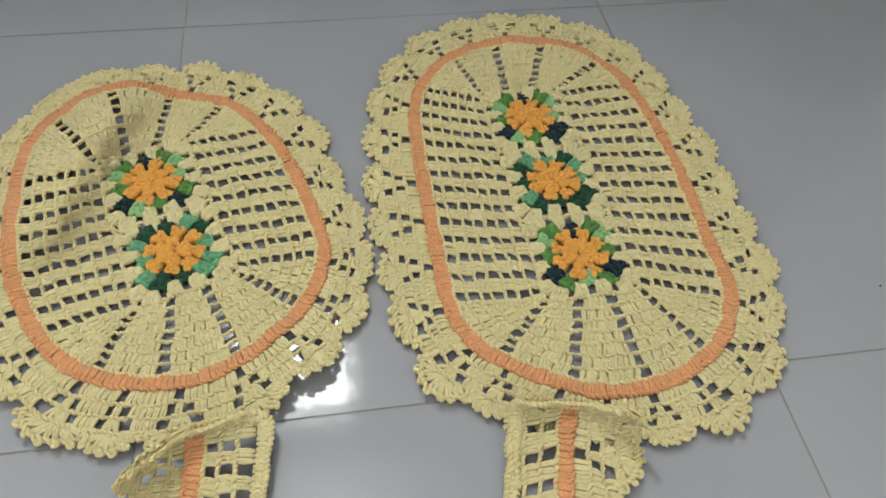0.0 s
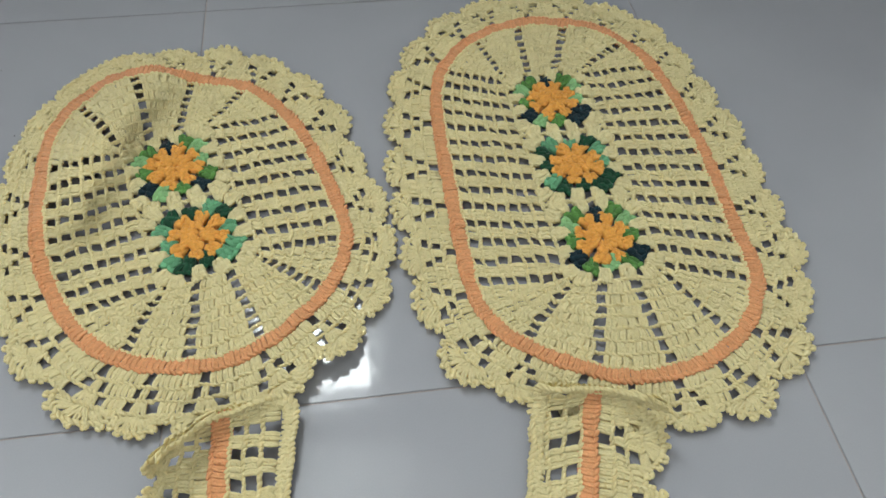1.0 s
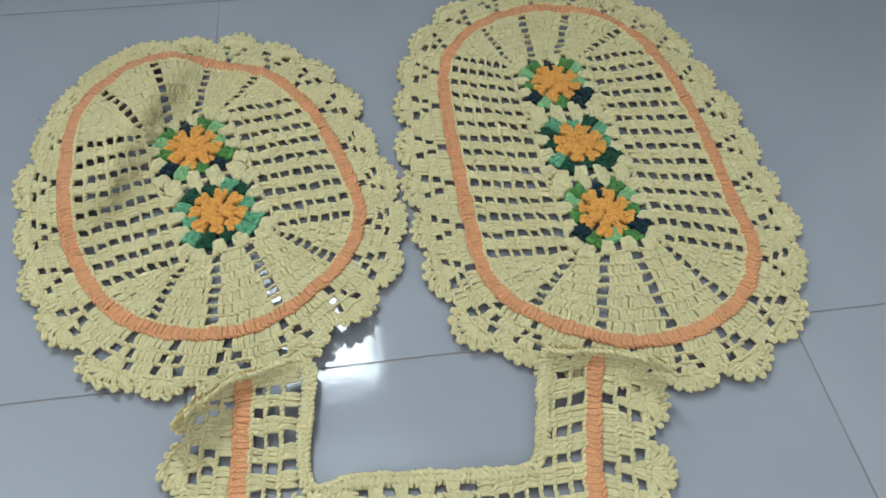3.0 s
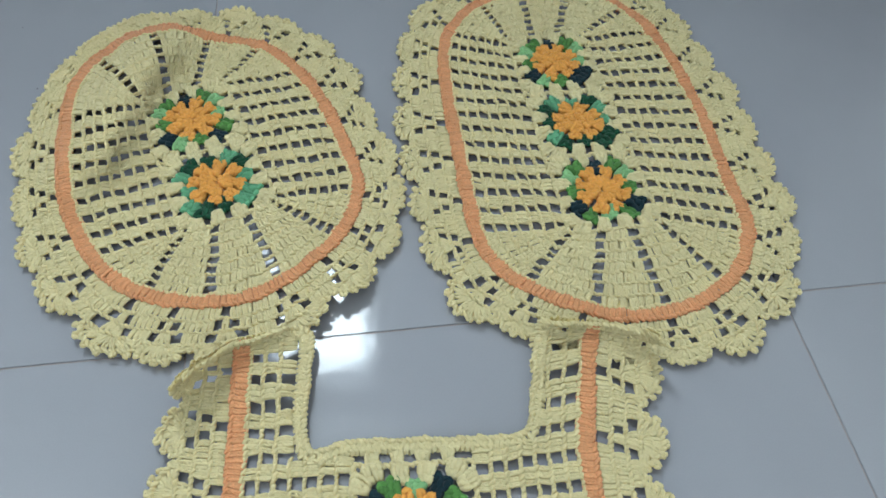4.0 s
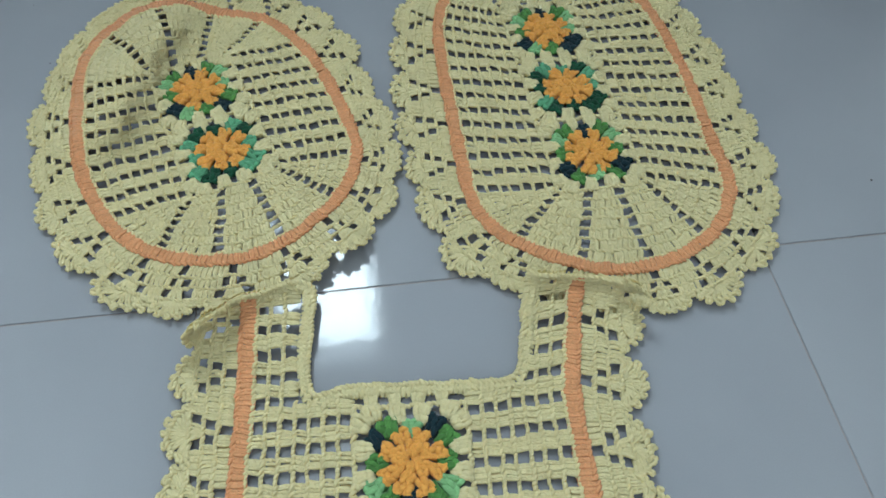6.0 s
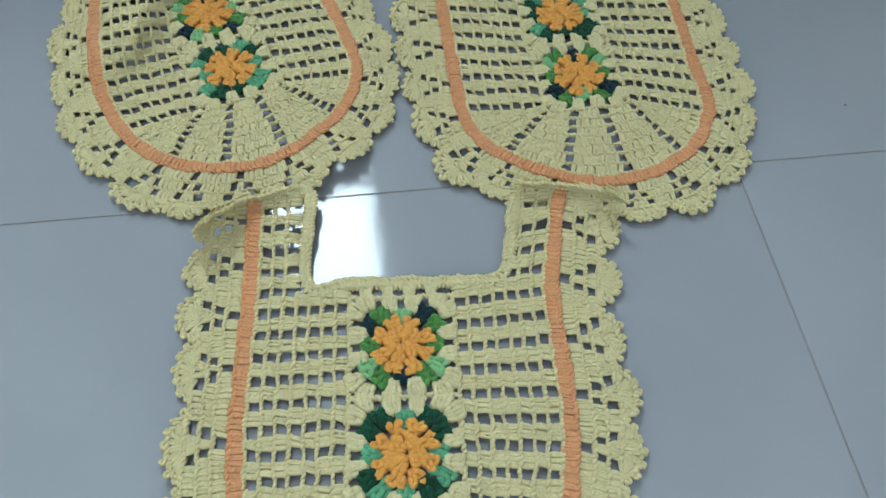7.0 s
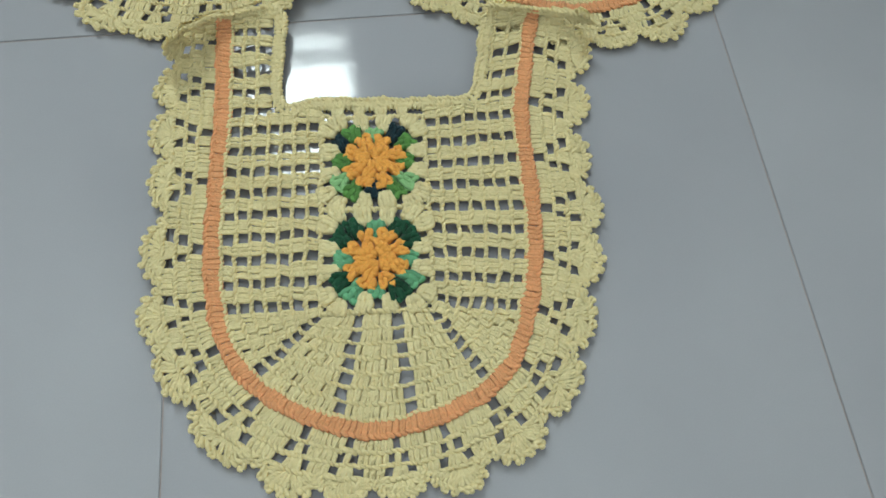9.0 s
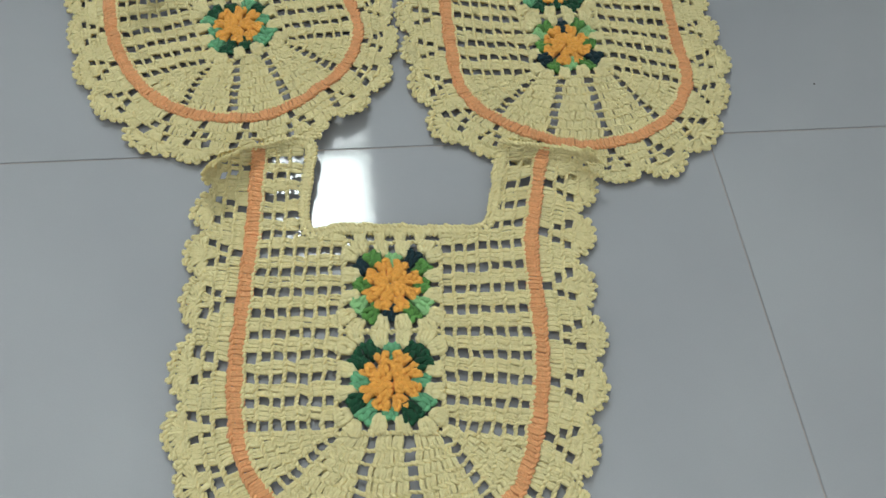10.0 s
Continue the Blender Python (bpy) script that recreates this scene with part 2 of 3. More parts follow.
# added room shell, never in view, kept small so it bounces more light
ROOM_X0, ROOM_X1, ROOM_Y0, CEIL = -1.0, 1.6, -1.15, 2.6
for nm, dims in (("unseen_wall_west", (ROOM_X0 - 0.12, ROOM_X0, ROOM_Y0, WALL_Y)), ("unseen_wall_east", (ROOM_X1, ROOM_X1 + 0.12, ROOM_Y0, WALL_Y)), ("unseen_wall_south", (ROOM_X0 - 0.12, ROOM_X1 + 0.12, ROOM_Y0 - 0.12, ROOM_Y0))):
    tagged(part(nm, box_bm(*dims, 0.0, CEIL), BOUNCE_WHITE), "unseen off-white wall added to bounce window light", "wall", kind="structure")
# window wall out of view, its dark grey chosen to dim the far floor
wall_bm = bmesh.new()
for x0, x1, z0, z1 in ((ROOM_X0 - 0.12, WIN_X0, 0, CEIL), (WIN_X1, ROOM_X1 + 0.12, 0, CEIL), (WIN_X0, WIN_X1, 0, WIN_Z0), (WIN_X0, WIN_X1, WIN_Z1, CEIL)):
    bmesh.ops.create_cube(wall_bm, size=1, matrix=Matrix.LocRotScale(((x0 + x1) / 2, WALL_Y + 0.06, (z0 + z1) / 2), None, (x1 - x0, 0.12, z1 - z0)))
tagged(part("unseen_wall_north", wall_bm, DIMMING_GREY), "unseen window wall, dark grey to dim reflections in the floor", "wall", kind="structure")
# unseen ceiling, added to close the shell and return light downwards
tagged(part("ceiling", box_bm(ROOM_X0 - 0.12, ROOM_X1 + 0.12, ROOM_Y0 - 0.12, WALL_Y + 0.12, CEIL, CEIL + 0.1), BOUNCE_WHITE), "unseen off-white ceiling added to bounce window light", "ceiling", kind="structure")
window = tagged(new("window_1"), "small bright window with a grey metal frame", "window", kind="structure")
for nm, d in (("window_frame", (WIN_X0, WIN_X0 + 0.025, WIN_Z0 + 0.025, WIN_Z1 - 0.025)), ("window_frame", (WIN_X1 - 0.025, WIN_X1, WIN_Z0 + 0.025, WIN_Z1 - 0.025)), ("window_frame", (WIN_X0, WIN_X1, WIN_Z0, WIN_Z0 + 0.025)), ("window_frame", (WIN_X0, WIN_X1, WIN_Z1 - 0.025, WIN_Z1)), ("glazing_bar", (WIN_X0 + 0.025, WIN_X1 - 0.025, 1.362, 1.413))):
    part(nm, box_bm(d[0], d[1], WALL_Y + 0.02, WALL_Y + 0.06, d[2], d[3], 0.004), FRAME, window)


# ---- the crocheted rugs ----
def thing(name, label, x, y):
    ob = tagged(new(name), label, "rug", "crocheted bathroom rug set")
    ob.location = (x, y, 0)
    return ob


MANY = ("field_round", "border_round", "colour_band", "edging", "shell_ring")


def piece(name, st, mat, parent, shape, label="", rings=5, sides=6):
    me = st.mesh(name, mat, shape, rings, sides)
    ob = new(name, me)
    ob.parent = parent
    ob.location = -Vector(parent.location) if parent.type == "EMPTY" else (0, 0, 0)
    return tagged(ob, label, kind="stuff" if name in MANY else "")


def puff(st, root, tip, width, count, r, z0, z1):
    """A cluster of strands, drawn together at the root and spread at the tip, tied across by a loop."""
    root, tip = np.array(root), np.array(tip)
    d = tip - root
    n = np.array([d[1], -d[0]]) / np.linalg.norm(d)
    for f in np.linspace(-1, 1, count):
        e = rng.normal(0, 0.09, 3)
        a = root + n * width * (0.16 * f + e[0] * 0.5)
        m = root + d * (0.55 + e[1] * 0.5) + n * width * ((0.44 + e[2]) * f + e[0] * 0.6)
        b = tip - d * 0.13 * f * f + n * width * 0.36 * f
        knot = a + (b - a) * (0.50 + e[0] * 0.6) + n * width * 0.10 * f
        zk = z1 + 0.0006 + 0.004 * e[0]
        st.add(flat(a, z0 - 0.001), flat((a + knot) / 2 + n * width * 0.05 * f, z1 + 0.0024 + 0.004 * e[2]), flat(knot, zk - 0.0008), r * (1 + e[1]))
        st.add(flat(knot - d * 0.05, zk - 0.0008), flat((m + b) / 2, z1 + 0.0026 - 0.001 * f * f), flat(b, z0 + 0.0005), r * 1.08 * (1 + e[2]))
    for f in (-0.5, 0.0, 0.5):
        a, b = root + n * width * 0.1 * f, tip - d * 0.08 + n * width * 0.7 * f
        st.add(flat(a, z0 - 0.0026), flat((a + b) / 2, z0), flat(b, z0 - 0.0022), r * 1.25)
    lumps = np.linspace(-0.5, 0.5, 4)
    for f, g in zip(lumps[:-1], lumps[1:]):
        e = rng.normal(0, 0.03, 2)
        a, b = tip - d * (0.10 + 0.3 * f * f) + n * width * (f - 0.04), tip - d * (0.10 + 0.3 * g * g) + n * width * (g + 0.04)
        st.add(flat(a, z0 + 0.0004), flat((a + b) / 2 + d * (0.13 + e[0]), z1 + 0.0018), flat(b, z0 + 0.0004), r * 0.98)


def tuft(st, root, tip, width, r, z0, z1):
    """A fat knotty cluster: short stitches in three rows, wider towards the tip, under a row of loops."""
    root, tip = np.array(root), np.array(tip)
    d = tip - root
    n = np.array([d[1], -d[0]]) / np.linalg.norm(d)
    for f in (-0.6, 0.0, 0.6):
        a, b = root + n * width * 0.15 * f, tip - d * 0.14 + n * width * 0.5 * f
        st.add(flat(a, z0 - 0.0024), flat((a + b) / 2, z0 + 0.0004), flat(b, z0 - 0.002), r * 1.3)
    for s0, s1, spread, count in ((0.0, 0.48, 0.16, 2), (0.36, 0.86, 0.34, 3)):
        for f in np.linspace(-1, 1, count):
            e = rng.normal(0, 0.08, 4)
            a = root + d * (s0 + e[0]) + n * width * (spread * 0.75 * f + e[1])
            b = root + d * (s1 + e[2]) + n * width * (spread * 1.1 * f - e[1] * 1.3 + 0.05)
            st.add(flat(a, z0), flat((a + b) / 2, z1 + 0.0022 + 0.010 * e[3]), flat(b, z0 + 0.0006), r * (1.05 + e[3]))
    for f, g in ((-0.50, -0.02), (0.02, 0.50)):
        e = rng.normal(0, 0.06, 3)
        a, b = tip - d * (0.30 + e[0]) + n * width * f, tip - d * (0.30 + e[1]) + n * width * g
        st.add(flat(a, z0), flat((a + b) / 2 + d * 0.36, z1 + 0.0020 + 0.006 * e[2]), flat(b, z0), r * 0.92)


def flower(rug, centre, ex, ey, colours, shape, half=0.052, squash=1.0):
    """A granny square: orange flower of eight petals, twelve leaf clusters and a cream ring."""
    W = lambda x, y: centre + ex * x + ey * y * squash
    st = Strands()
    for k in range(6):
        a = 2 * math.pi * (k + 0.3 + rng.normal(0, 0.12)) / 6
        tuft(st, W(0.0030 * math.cos(a), 0.0030 * math.sin(a)), W(0.0180 * math.cos(a), 0.0180 * math.sin(a)), 0.0140, 0.0031, 0.006, 0.0084)
    core = piece("flower", st, ORANGE, rug, shape, "bright orange crocheted flower with green leaves")
    for k in range(8):
        st = Strands()
        a = 2 * math.pi * (k + 0.5) / 8 + rng.normal(0, 0.03)
        reach = 0.0318 + rng.normal(0, 0.0008)
        tuft(st, W(0.0155 * math.cos(a), 0.0155 * math.sin(a)), W(reach * math.cos(a), reach * math.sin(a)), 0.0170, 0.0031, 0.005, 0.0072)
        piece("petal", st, ORANGE, core, shape)
    spots = []
    for side in range(4):
        a = side * math.pi / 2
        spots.append((a, 0.0225, 0.0405, 0.0170))
        for e in (-1, 1):
            spots.append((a + math.pi / 4 + e * 0.22, 0.0270, 0.0490, 0.0185))
    for (a, r0, r1, w), c in zip(spots, colours):
        st = Strands()
        tuft(st, W(r0 * math.cos(a), r0 * math.sin(a)), W(r1 * math.cos(a), r1 * math.sin(a)), w, 0.0034, 0.0035, 0.0052)
        piece("leaf", st, GREENS[c], core, shape)
    st = Strands()
    ring = []
    for side in range(4):
        c, s = math.cos(side * math.pi / 2), math.sin(side * math.pi / 2)
        R = lambda u, v: W(c * u - s * v, s * u + c * v)
        for v in (-0.0115, 0.0115):
            puff(st, R(0.0345, v * 0.85), R(half, v * 1.1), 0.0146, 4, 0.0027, 0.004, 0.006)
        for e in (-1, 1):
            puff(st, R(0.0385, e * 0.0315), R(half + 0.001, e * 0.0385), 0.0160, 4, 0.0028, 0.004, 0.006)
        ring += [R(half, v) for v in np.linspace(-half, half, 21)[:-1]]
    ring.append(ring[0])
    chain(st, np.array(ring), YARN, 0.0055, 0.0016)
    piece("shell_ring", st, CREAM, rug, shape)


ROUNDS = 7
BAND = 0.0073


def field(rug, line, spokes, inner, shape, wide, closed=True, skip=None):
    """Seven rounds between the flower strip and the orange band: blocks of trebles with a hole at each spoke."""
    n = len(spokes)
    last = n if closed else n - 1
    sp = np.array(spokes, float)
    if closed:
        sp = np.append(sp, sp[0] + 1.0)
        inner = np.concatenate([inner, inner[:1]])

    def F(u, v):
        u = np.asarray(u, float)
        o = line.at(np.interp(u, np.arange(len(sp)), sp), -BAND)
        i = np.column_stack([np.interp(u, np.arange(len(sp)), inner[:, c]) for c in (0, 1)])
        v = np.reshape(v, (-1, 1))
        return i * (1 - v) + o * v

    for k in range(ROUNDS):
        st = Strands()
        v0, v1 = k / ROUNDS, (k + 1) / ROUNDS
        for j in range(last):
            if skip and skip(j, k):
                continue
            w = float(np.linalg.norm(F([j], (v0 + v1) / 2) - F([j + 1], (v0 + v1) / 2)))
            hole = min(0.0100, w * 0.44) / w * (1 + 0.12 * math.sin(j * 2.3 + k * 4.1))
            cnt = max(2, round(w * (1 - hole) / PITCH)) if w > 0.011 else 2
            u = j + hole / 2 + (1 - hole) * (np.arange(cnt) + 0.5) / cnt
            u = u + rng.normal(0, 0.008, cnt)
            posts(st, F(u, v0), F(u, v1 - 0.1 / ROUNDS), w * (1 - hole) / cnt * 1.02)
            links = max(2, round(w * (1 - hole) / PITCH))
            chain(st, F(np.linspace(j + hole / 2, j + 1 - hole / 2, links + 1), v1), YARN)
            for e0, e1 in ((j, j + hole / 2), (j + 1 - hole / 2, j + 1)):
                chain(st, F(np.linspace(e0, e1, 2), v1), YARN * 0.92, 0.0048, 0.0008)
        if st.a:
            piece("field_round", st, CREAM, rug, shape)
    return F


def band(rug, line, shape, s0=0.0, s1=1.0):
    st = Strands()
    cnt = int(line.length * (s1 - s0) / PITCH)
    s = s0 + (s1 - s0) * (np.arange(cnt) + 0.5) / cnt
    posts(st, line.at(s, -BAND), line.at(s, BAND - 0.002), PITCH, YARN * 1.05, 0.004, 0.0058)
    ends = np.linspace(s0, s1, cnt + 1)
    chain(st, line.at(ends, BAND - 0.001), YARN, 0.0066)
    piece("colour_band", st, PEACH, rug, shape, "peach orange ring of stitches")


def border(rug, line, tips, shape, slack=None, closed=True):
    """Three open rounds and the scallops. tips: roughly where each scallop reaches."""
    tips = sorted((line.near(p), float(np.linalg.norm(line.at([line.near(p)])[0] - np.array(p)))) for p in tips)
    n = len(tips)
    un = np.array([t[0] for t in tips])
    dp = np.clip((np.array([t[1] for t in tips]) - 0.008) / 0.054, 0.68, 1.2)
    if slack:
        for k, t in enumerate(tips):
            dp[k] *= slack(line.at([t[0]])[0])
    dp = np.concatenate([dp[-1:], dp, dp[:1]]) if closed else np.concatenate([dp[:1], dp, dp[-1:]])
    if closed:
        un = np.concatenate([[un[-1] - 1], un, [un[0] + 1]])
    else:
        un = np.concatenate([[2 * un[0] - un[1]], un, [2 * un[-1] - un[-2]]])

    def G(i, q, off):
        s = np.interp(i + 1 + np.asarray(q, float), np.arange(len(un)), un)
        if not closed:
            s = np.clip(s, 0, 1)
        deep = np.interp(i + 1 + np.asarray(q, float), np.arange(len(dp)), dp)
        return line.at(s, BAND + (off - BAND) * deep)

    rows = [
        (BAND, 0.0200, [(0.075, 0.925)]),
        (0.0200, 0.0312, [(-0.07, 0.07), (0.20, 0.80)]),
        (0.0312, 0.0425, [(-0.165, 0.165), (0.30, 0.70)]),
    ]
    for o0, o1, blocks in rows:
        st = Strands()
        for i in range(n):
            w = float(np.linalg.norm(G(i, [0.0], (o0 + o1) / 2) - G(i, [1.0], (o0 + o1) / 2)))
            if w < 0.02:
                continue
            for q0, q1 in blocks:
                cnt = max(1, round(w * (q1 - q0) / PITCH))
                q = q0 + (q1 - q0) * (np.arange(cnt) + 0.5) / cnt
                qb = q * 0.45 if q0 < 0 else q
                posts(st, G(i, qb, o0), G(i, q, o1 - 0.0012), w * (q1 - q0) / cnt)
            links = max(4, round(w / PITCH))
            chain(st, G(i, np.linspace(0, 1, links + 1), o1), YARN * 0.95, 0.0054, 0.0012)
        piece("border_round", st, CREAM, rug, shape)
    for i in range(n):
        st = Strands()
        root = G(i, [0.0], 0.0405)[0]
        out = G(i, [0.0], 0.07)[0] - root
        out /= np.linalg.norm(out)
        lat = np.array([out[1], -out[0]])
        w = float(np.linalg.norm(G(i, [-0.5], 0.05) - G(i, [0.5], 0.05))) * (1 + rng.normal(0, 0.03))
        rx, ry = w * 0.48, 0.0205 * dp[i + 1] * (1 + rng.normal(0, 0.05))
        arc = lambda a, f: root + lat * math.sin(a) * rx * f + out * (math.cos(a) * ry * f)
        angs = np.linspace(-1.40, 1.40, 10) + rng.normal(0, 0.03, 10)
        b0 = np.array([arc(a, 0.10 + 0.26 * abs(math.sin(a))) for a in angs])
        b1 = np.array([arc(a, 0.80) for a in angs])
        posts(st, b0, b1, 0.0058, YARN)
        edge = np.array([arc(a, 0.86) for a in np.linspace(-1.62, 1.62, 16)])
        chain(st, edge, YARN * 1.1, 0.006, 0.0018)
        for a in np.linspace(-1.3, 1.3, 7):
            p = arc(a + rng.normal(0, 0.03), 0.93)
            q = arc(a, 1.06 + rng.normal(0, 0.02))
            side = np.array([(q - p)[1], -(q - p)[0]])
            side = side / np.linalg.norm(side) * 0.0017
            for e in (-1, 1):
                st.add(flat(p + side * e * 0.8, 0.005), flat((p + q) / 2 + side * e * 1.9, 0.0068), flat(q + side * 0.2 * e, 0.0058), YARN * 1.05)
        piece("scallop", st, CREAM, rug, shape)


WAVES = [(rng.uniform(0, 2 * math.pi), 2 * math.pi / rng.uniform(0.010, 0.034), rng.uniform(0, 6.28)) for _ in range(9)]


def ripple(v, seed):
    """Unevenness of a hand-made, loosely laid cloth: rows wander a little and the surface is not flat."""
    x, y = v[:, 0].copy(), v[:, 1].copy()
    v[:, 2] = v[:, 2] * 0.96 + 0.0005
    for i, (a, k, p) in enumerate(WAVES):
        wave = np.sin(k * (math.cos(a) * x + math.sin(a) * y) + p + seed)
        v[:, i % 2] += 0.00034 * wave
        v[:, 2] += 0.00022 * (wave + 1)
    return 0.0012 * (np.sin(x * 43 + seed) * np.cos(y * 37 - seed) + 0.6 * np.sin(x * 91 + y * 77 + seed * 2)) - 0.0004


def frame_of(lower, upper):
    ey = np.array(upper) - np.array(lower)
    ey = ey / np.linalg.norm(ey)
    return np.array([ey[1], -ey[0]]), ey


def oval_rug(name, label, outline, flowers, rows, top, bottom, tips, shape, colours, slack=None):
    lower, upper = np.array(flowers[0]), np.array(flowers[-1])
    ex, ey = frame_of(lower, upper)
    rug = thing(name, label, *((lower + upper) / 2))
    line = Line(outline, True)
    for c, f in zip(colours, flowers):
        step = np.linalg.norm(upper - lower) / (len(flowers) - 1)
        flower(rug, np.array(f), ex, ey, c, shape, 0.052, step / 0.104)
    t = [line.near(p) for p in top]
    b = [line.near(p) for p in bottom]

    def run(s0, s1, n):
        s1 = s1 if s1 > s0 else s1 + 1
        return list(np.linspace(s0, s1, n))

    right = run(t[5], b[5], rows)
    left = run(b[0], t[0], rows)
    sp = [t[1], t[2], t[3], t[4]] + right + [b[4], b[3], b[2], b[1]] + left
    for i in range(1, len(sp)):
        while sp[i] < sp[i - 1]:
            sp[i] += 1
    a, h = 0.0530, 0.0535
    U = lambda x, y: upper + ex * x + ey * y
    D = lambda x, y: lower + ex * x + ey * y
    inner = [U(-a, h), U(-0.017, h + 0.001), U(0.017, h + 0.001), U(a, h)]
    inner += [lerp(U(a, 0.043), D(a, -0.043), f) for f in np.linspace(0, 1, rows)]
    inner += [D(a, -h), D(0.017, -h - 0.001), D(-0.017, -h - 0.001), D(-a, -h)]
    inner += [lerp(D(-a, -0.043), U(-a, 0.043), f) for f in np.linspace(0, 1, rows)]
    field(rug, line, sp, np.array(inner), shape, a)
    band(rug, line, shape)
    border(rug, line, tips, shape, slack)
    return rug


def shape_r(v):
    v = v.copy()
    v[:, 2] += ripple(v, 1.3)
    return v


def shape_l(v):
    """A ridge where the cloth is pushed up along its rim, the stitches drawn towards it."""
    v = v.copy()
    x, y = v[:, 0].copy(), v[:, 1].copy()
    v[:, 2] += ripple(v, 4.1)
    a, b = np.array((-0.160, 0.235)), np.array((-0.085, 0.450))
    d = (b - a) / np.linalg.norm(b - a)
    along = ((x - a[0]) * d[0] + (y - a[1]) * d[1]) / np.linalg.norm(b - a)
    inward = (x - a[0]) * d[1] - (y - a[1]) * d[0] - 0.018
    inward += 0.012 * np.exp(-((along - 0.68) / 0.34) ** 2)
    ends = np.exp(-np.abs((along - 0.5) / 0.62) ** 4)
    inner_fall = np.exp(-np.abs(inward / 0.048) ** 3)
    h = 0.044 * ends * np.where(inward > 0, inner_fall, np.exp(-np.abs(inward / 0.034) ** 2))
    v[:, 0] += 0.54 * h
    v[:, 1] -= 0.92 * h
    v[:, 2] += h
    edge = np.exp(-(((x - 0.150) / 0.04) ** 2 + ((y - 0.03) / 0.04) ** 2))
    v[:, 2] += 0.014 * edge
    return v


R_OUT = [(0.46, 0.518), (0.521, 0.503), (0.56, 0.464), (0.584, 0.412), (0.599, 0.289), (0.595, 0.181), (0.594, 0.092), (0.582, 0.061), (0.559, 0.028), (0.523, 0.004), (0.484, -0.010), (0.444, -0.012), (0.402, -0.004), (0.333, 0.037), (0.308, 0.068), (0.297, 0.106), (0.294, 0.211), (0.294, 0.345), (0.301, 0.406), (0.319, 0.449), (0.36, 0.492), (0.411, 0.515)]
oval_rug("crochet_rug", "large oval cream yellow crocheted rug with three orange flowers", R_OUT, [(0.446, 0.148), (0.443, 0.255), (0.439, 0.363)], 14,
         [(0.324, 0.426), (0.365, 0.482), (0.424, 0.505), (0.487, 0.501), (0.546, 0.457), (0.575, 0.411)],
         [(0.306, 0.11), (0.347, 0.049), (0.405, 0.009), (0.473, -0.004), (0.535, 0.031), (0.577, 0.083)],
         [(0.44, 0.582), (0.507, 0.577), (0.569, 0.54), (0.614, 0.494), (0.638, 0.431), (0.648, 0.362), (0.659, 0.298), (0.66, 0.231), (0.658, 0.17), (0.658, 0.114), (0.637, 0.045), (0.603, -0.016), (0.542, -0.063), (0.479, -0.071),
          (0.423, -0.066), (0.366, -0.048), (0.311, -0.022), (0.263, 0.01), (0.237, 0.087), (0.229, 0.149), (0.223, 0.21), (0.22, 0.27), (0.227, 0.342), (0.239, 0.413), (0.267, 0.483), (0.316, 0.54), (0.373, 0.574)],
         shape_r, ["glgnglgnglgn", "mmdmmddmdddd", "llgnglgnlgnn"])
L_OUT = [(-0.046, 0.464), (0.012, 0.447), (0.069, 0.423), (0.111, 0.374), (0.14, 0.313), (0.158, 0.257), (0.172, 0.201), (0.171, 0.166), (0.154, 0.124), (0.124, 0.09), (0.091, 0.065), (0.048, 0.049), (0.005, 0.05), (-0.043, 0.064), (-0.075, 0.086), (-0.105, 0.122), (-0.131, 0.174), (-0.145, 0.22), (-0.155, 0.277), (-0.16, 0.348), (-0.151, 0.395), (-0.121, 0.443), (-0.089, 0.463)]
oval_rug("crochet_rug", "rounder cream yellow crocheted rug with two orange flowers, partly rucked", L_OUT, [(0.02, 0.2), (-0.014, 0.302)], 9,
         [(-0.151, 0.314), (-0.121, 0.401), (-0.08, 0.448), (-0.008, 0.443), (0.05, 0.41), (0.094, 0.367)],
         [(-0.096, 0.118), (-0.038, 0.074), (0.02, 0.059), (0.088, 0.071), (0.143, 0.122), (0.163, 0.182)],
         [(-0.025, 0.51), (0.038, 0.508), (0.098, 0.478), (0.148, 0.433), (0.184, 0.371), (0.2, 0.296), (0.22, 0.232), (0.225, 0.159), (0.211, 0.096), (0.177, 0.042), (0.115, 0.0), (0.04, -0.02),
          (-0.027, -0.017), (-0.081, 0.002), (-0.141, 0.062), (-0.174, 0.121), (-0.193, 0.186), (-0.208, 0.258), (-0.201, 0.331), (-0.181, 0.395), (-0.142, 0.453), (-0.094, 0.50)],
         shape_l, ["mdmddmmmddmm", "llgnglgnlgng"], lambda p: 1 - 0.28 * math.exp(-((p[0] + 0.13) ** 2 + (p[1] - 0.41) ** 2) / 0.075 ** 2))

# the contour rug, with a cut for the foot of the basin
U_OUT = [(0.061, 0.006), (0.055, -0.06), (0.052, -0.115), (0.048, -0.18), (0.044, -0.241), (0.043, -0.287), (0.047, -0.326), (0.056, -0.359), (0.075, -0.391), (0.104, -0.416), (0.137, -0.434), (0.175, -0.446), (0.214, -0.445), (0.249, -0.437), (0.281, -0.423), (0.307, -0.401), (0.325, -0.366), (0.338, -0.329), (0.347, -0.289), (0.351, -0.247), (0.353, -0.197), (0.356, -0.143), (0.370, -0.085), (0.386, -0.014)]


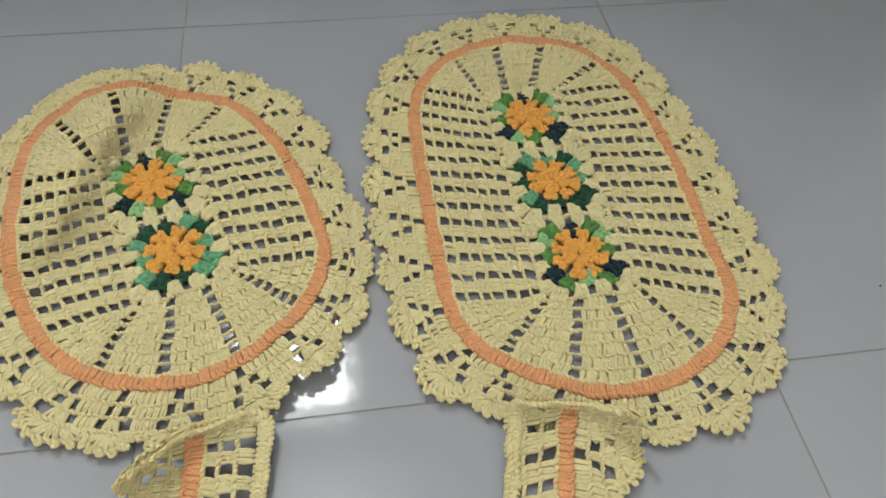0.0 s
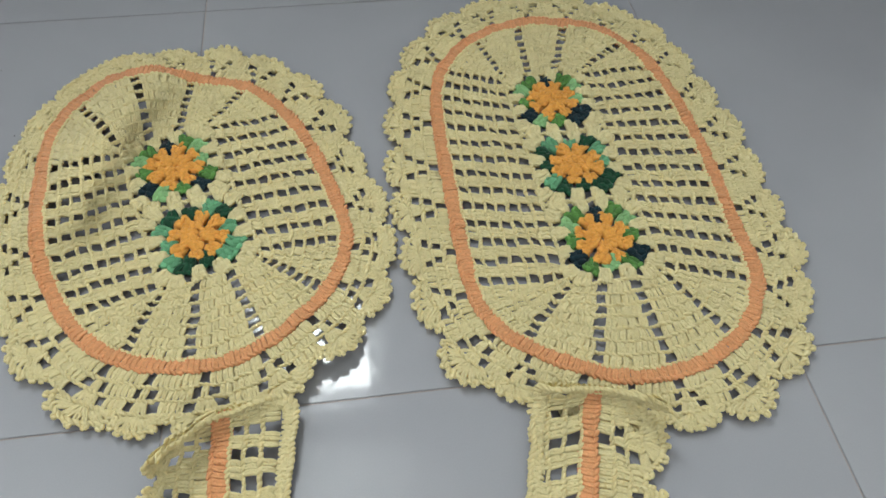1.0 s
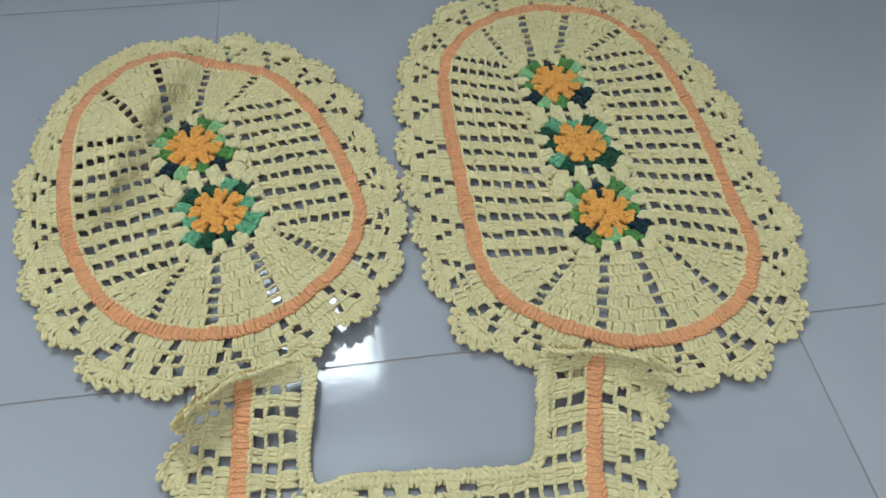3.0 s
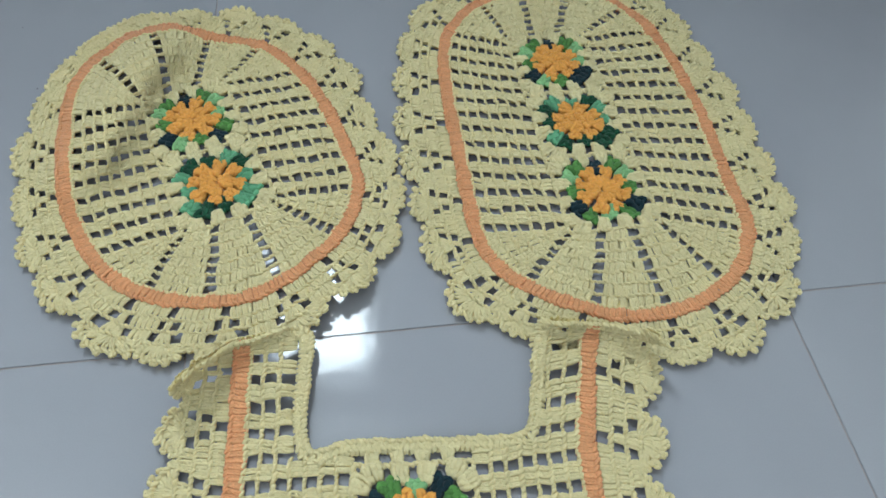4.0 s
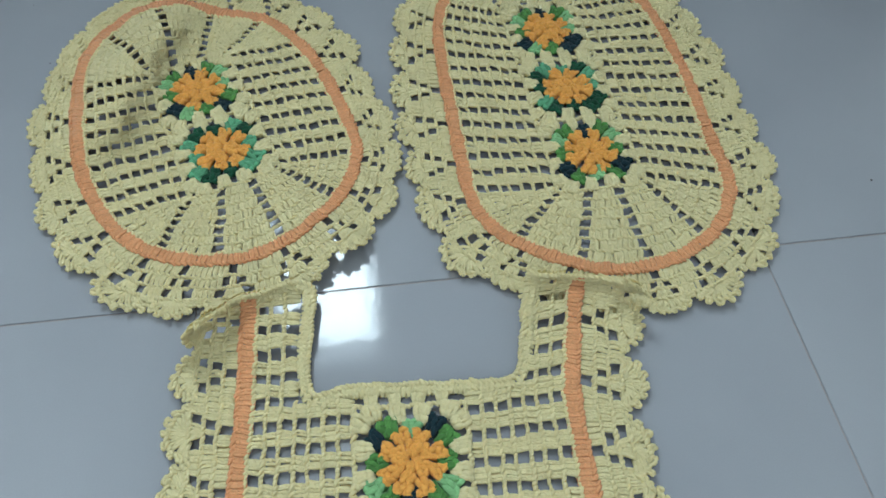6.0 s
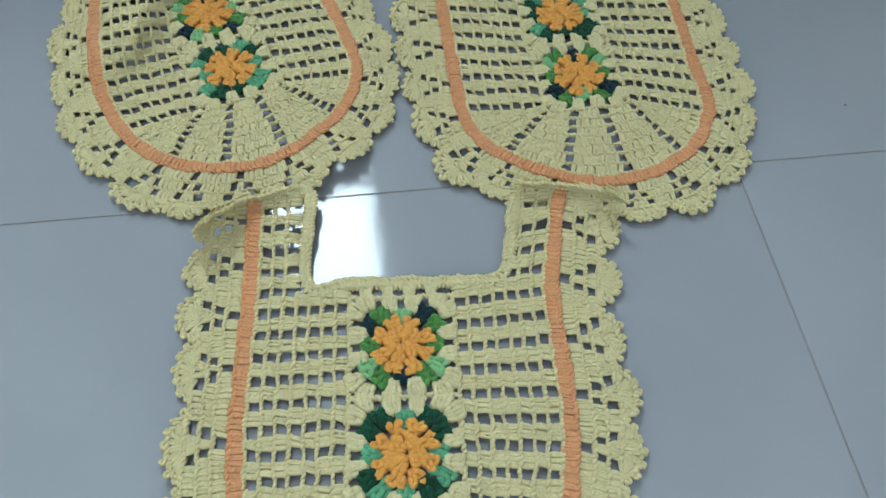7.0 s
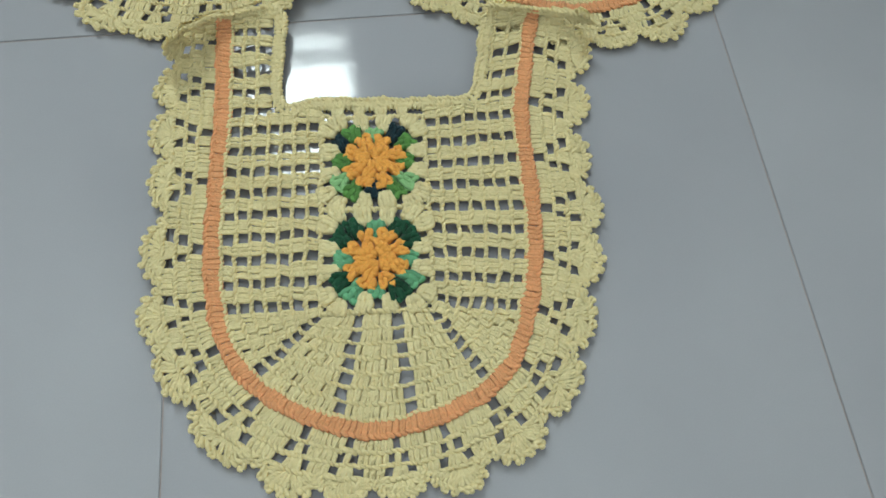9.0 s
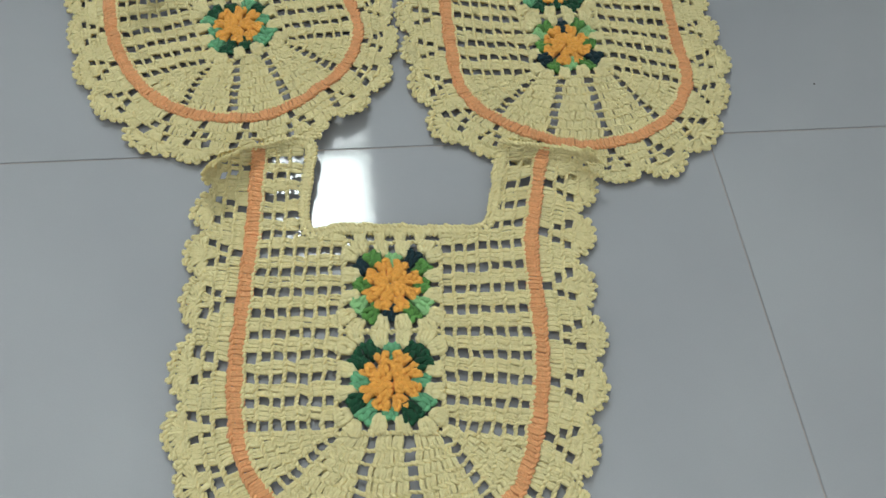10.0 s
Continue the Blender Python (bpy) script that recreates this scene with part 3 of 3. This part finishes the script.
def shape_u(v):
    """The two straps roll up towards their ends, the outer corners the most."""
    v = v.copy()
    x, y = v[:, 0].copy(), v[:, 1].copy()
    v[:, 2] += ripple(v, 2.2)
    outer = np.clip((0.062 - x) / 0.065, 0, 1.1)
    outer_r = np.clip((x - 0.395) / 0.045, 0, 1.2)
    left = x < 0.2
    y0 = np.where(left, -0.036 - 0.044 * outer, -0.050 - 0.034 * outer_r)
    roll = np.where(left, np.clip((0.124 - x) / 0.055, 0.10, 1.0), np.clip((x - 0.315) / 0.03, 0.35, 1.0)) / np.where(left, 0.030 + 0.003 * outer, 0.030)
    t = np.clip(y - y0, 0, None)
    turn = np.clip(roll * t, 0, 2.7)
    on = t > 0
    z = v[:, 2].copy()
    v[:, 1] = np.where(on, y0 + np.sin(turn) / roll - z * np.sin(turn), v[:, 1])
    v[:, 2] = np.where(on, (1 - np.cos(turn)) / roll + z * np.cos(turn), z)
    v[:, 0] += np.where(left, 0.012, 0.0) * outer * np.clip(t / 0.06, 0, 1)
    lap = np.clip((v[:, 1] + 0.080) / 0.035, 0, 1)
    v[:, 2] += 0.009 * lap * lap * (3 - 2 * lap)
    return v


def contour_rug():
    lower, upper = np.array((0.195, -0.290)), np.array((0.201, -0.186))
    ex, ey = frame_of(lower, upper)
    rug = thing("contour_rug", "cream yellow crocheted contour rug with a square cut and curled straps", *((lower + upper) / 2))
    line = Line(U_OUT[::-1], False)
    for c, f in zip(["mddmddmdmmdm", "ggnlgnglgngl"], (lower, upper)):
        flower(rug, f, ex, ey, c, shape_u, 0.052, 1.0)
    a, h = 0.0530, 0.0535
    D = lambda x, y: lower + ex * x + ey * y
    U = lambda x, y: upper + ex * x + ey * y
    keys = [line.near(p) for p in ((0.342, -0.140), (0.325, -0.35), (0.287, -0.417), (0.216, -0.446), (0.148, -0.438), (0.077, -0.393), (0.047, -0.326), (0.051, -0.138))]
    right_rows = list(np.linspace(keys[0], keys[1], 9))
    left_rows = list(np.linspace(keys[6], keys[7], 9))
    gap_r, gap_l = right_rows[1] - right_rows[0], left_rows[1] - left_rows[0]
    tab_r = [keys[0] - gap_r * k for k in (5, 4, 3, 2, 1)]
    tab_l = [keys[7] + gap_l * k for k in (1, 2, 3, 4, 5, 6)]
    sp = tab_r + right_rows + keys[2:6] + left_rows + tab_l
    sp = list(np.clip(sp, 0.0, 1.0))
    inner = [U(a, 0.043 + 0.0235 * k) for k in (5, 4, 3, 2, 1)]
    inner += [lerp(U(a, 0.043), D(a, -0.043), f) for f in np.linspace(0, 1, 9)]
    inner += [D(a, -h), D(0.017, -h - 0.001), D(-0.017, -h - 0.001), D(-a, -h)]
    inner += [lerp(D(-a, -0.043), U(-a, 0.043), f) for f in np.linspace(0, 1, 9)]
    inner += [U(-a, 0.043 + 0.0235 * k) for k in (1, 2, 3, 4, 5, 6)]
    inner = np.array(inner)
    total = len(sp)
    F = field(rug, line, sp, inner, shape_u, a, False, lambda j, k: (j < 4 or j >= total - 6) and k < 4)
    band(rug, line, shape_u)
    border(rug, line, [(0.445, -0.022), (0.442, -0.079), (0.429, -0.143), (0.42, -0.2), (0.422, -0.257), (0.411, -0.313), (0.39, -0.375), (0.36, -0.437), (0.312, -0.482), (0.255, -0.506),
                       (0.201, -0.508), (0.148, -0.503), (0.100, -0.492), (0.042, -0.455), (-0.004, -0.382), (-0.022, -0.331), (-0.024, -0.262), (-0.02, -0.189), (-0.019, -0.135), (-0.016, -0.078), (-0.010, -0.025)], shape_u, None, False)
    # close edging round the cut and along the ends of the straps
    st = Strands()
    path = Line([line.at([0.0], 0.052)[0], line.at([0.0], 0.0)[0], line.at([0.0], -0.045)[0], (0.331, -0.035), (0.322, -0.075), (0.312, -0.108), (0.298, -0.121), (0.255, -0.118), (0.20, -0.113), (0.15, -0.110), (0.122, -0.116), (0.1125, -0.107), (0.112, -0.075), (0.117, -0.04), line.at([1.0], -0.055)[0], line.at([1.0], 0.0)[0], line.at([1.0], 0.052)[0]], False)
    cnt = int(path.length / 0.0048)
    s = np.linspace(0, 1, cnt)
    posts(st, path.at(s, 0.0095), path.at(s, 0.0005), 0.005, YARN, 0.004, 0.006)
    chain(st, path.at(s, 0.0), YARN * 1.15, 0.0075, 0.0018)
    chain(st, path.at(s, 0.0065), YARN, 0.006)
    for x in (0.168, 0.190, 0.212, 0.234):
        for e in (-0.0045, 0, 0.0045):
            posts(st, (x + e * 0.6, -0.134), (x + e, -0.119), 0.005)
    piece("edging", st, CREAM, rug, shape_u)
    return rug


contour_rug()

# ---- specks of grit on the tiles ----
for x, y, r in ((0.765, 0.073, 0.0013), (-0.207, 0.38, 0.0009), (-0.249, 0.501, 0.0006)):
    bm = bmesh.new()
    bmesh.ops.create_icosphere(bm, subdivisions=2, radius=r)
    for v in bm.verts:
        v.co *= 1 + 0.25 * noise.noise(v.co * 900)
        v.co.z *= 0.5
    ob = tagged(part("grit_speck", bm, DIRT), "tiny dark speck of grit on the tile", "speck", "grit on the floor")
    ob.location = (x, y, r * 0.45)
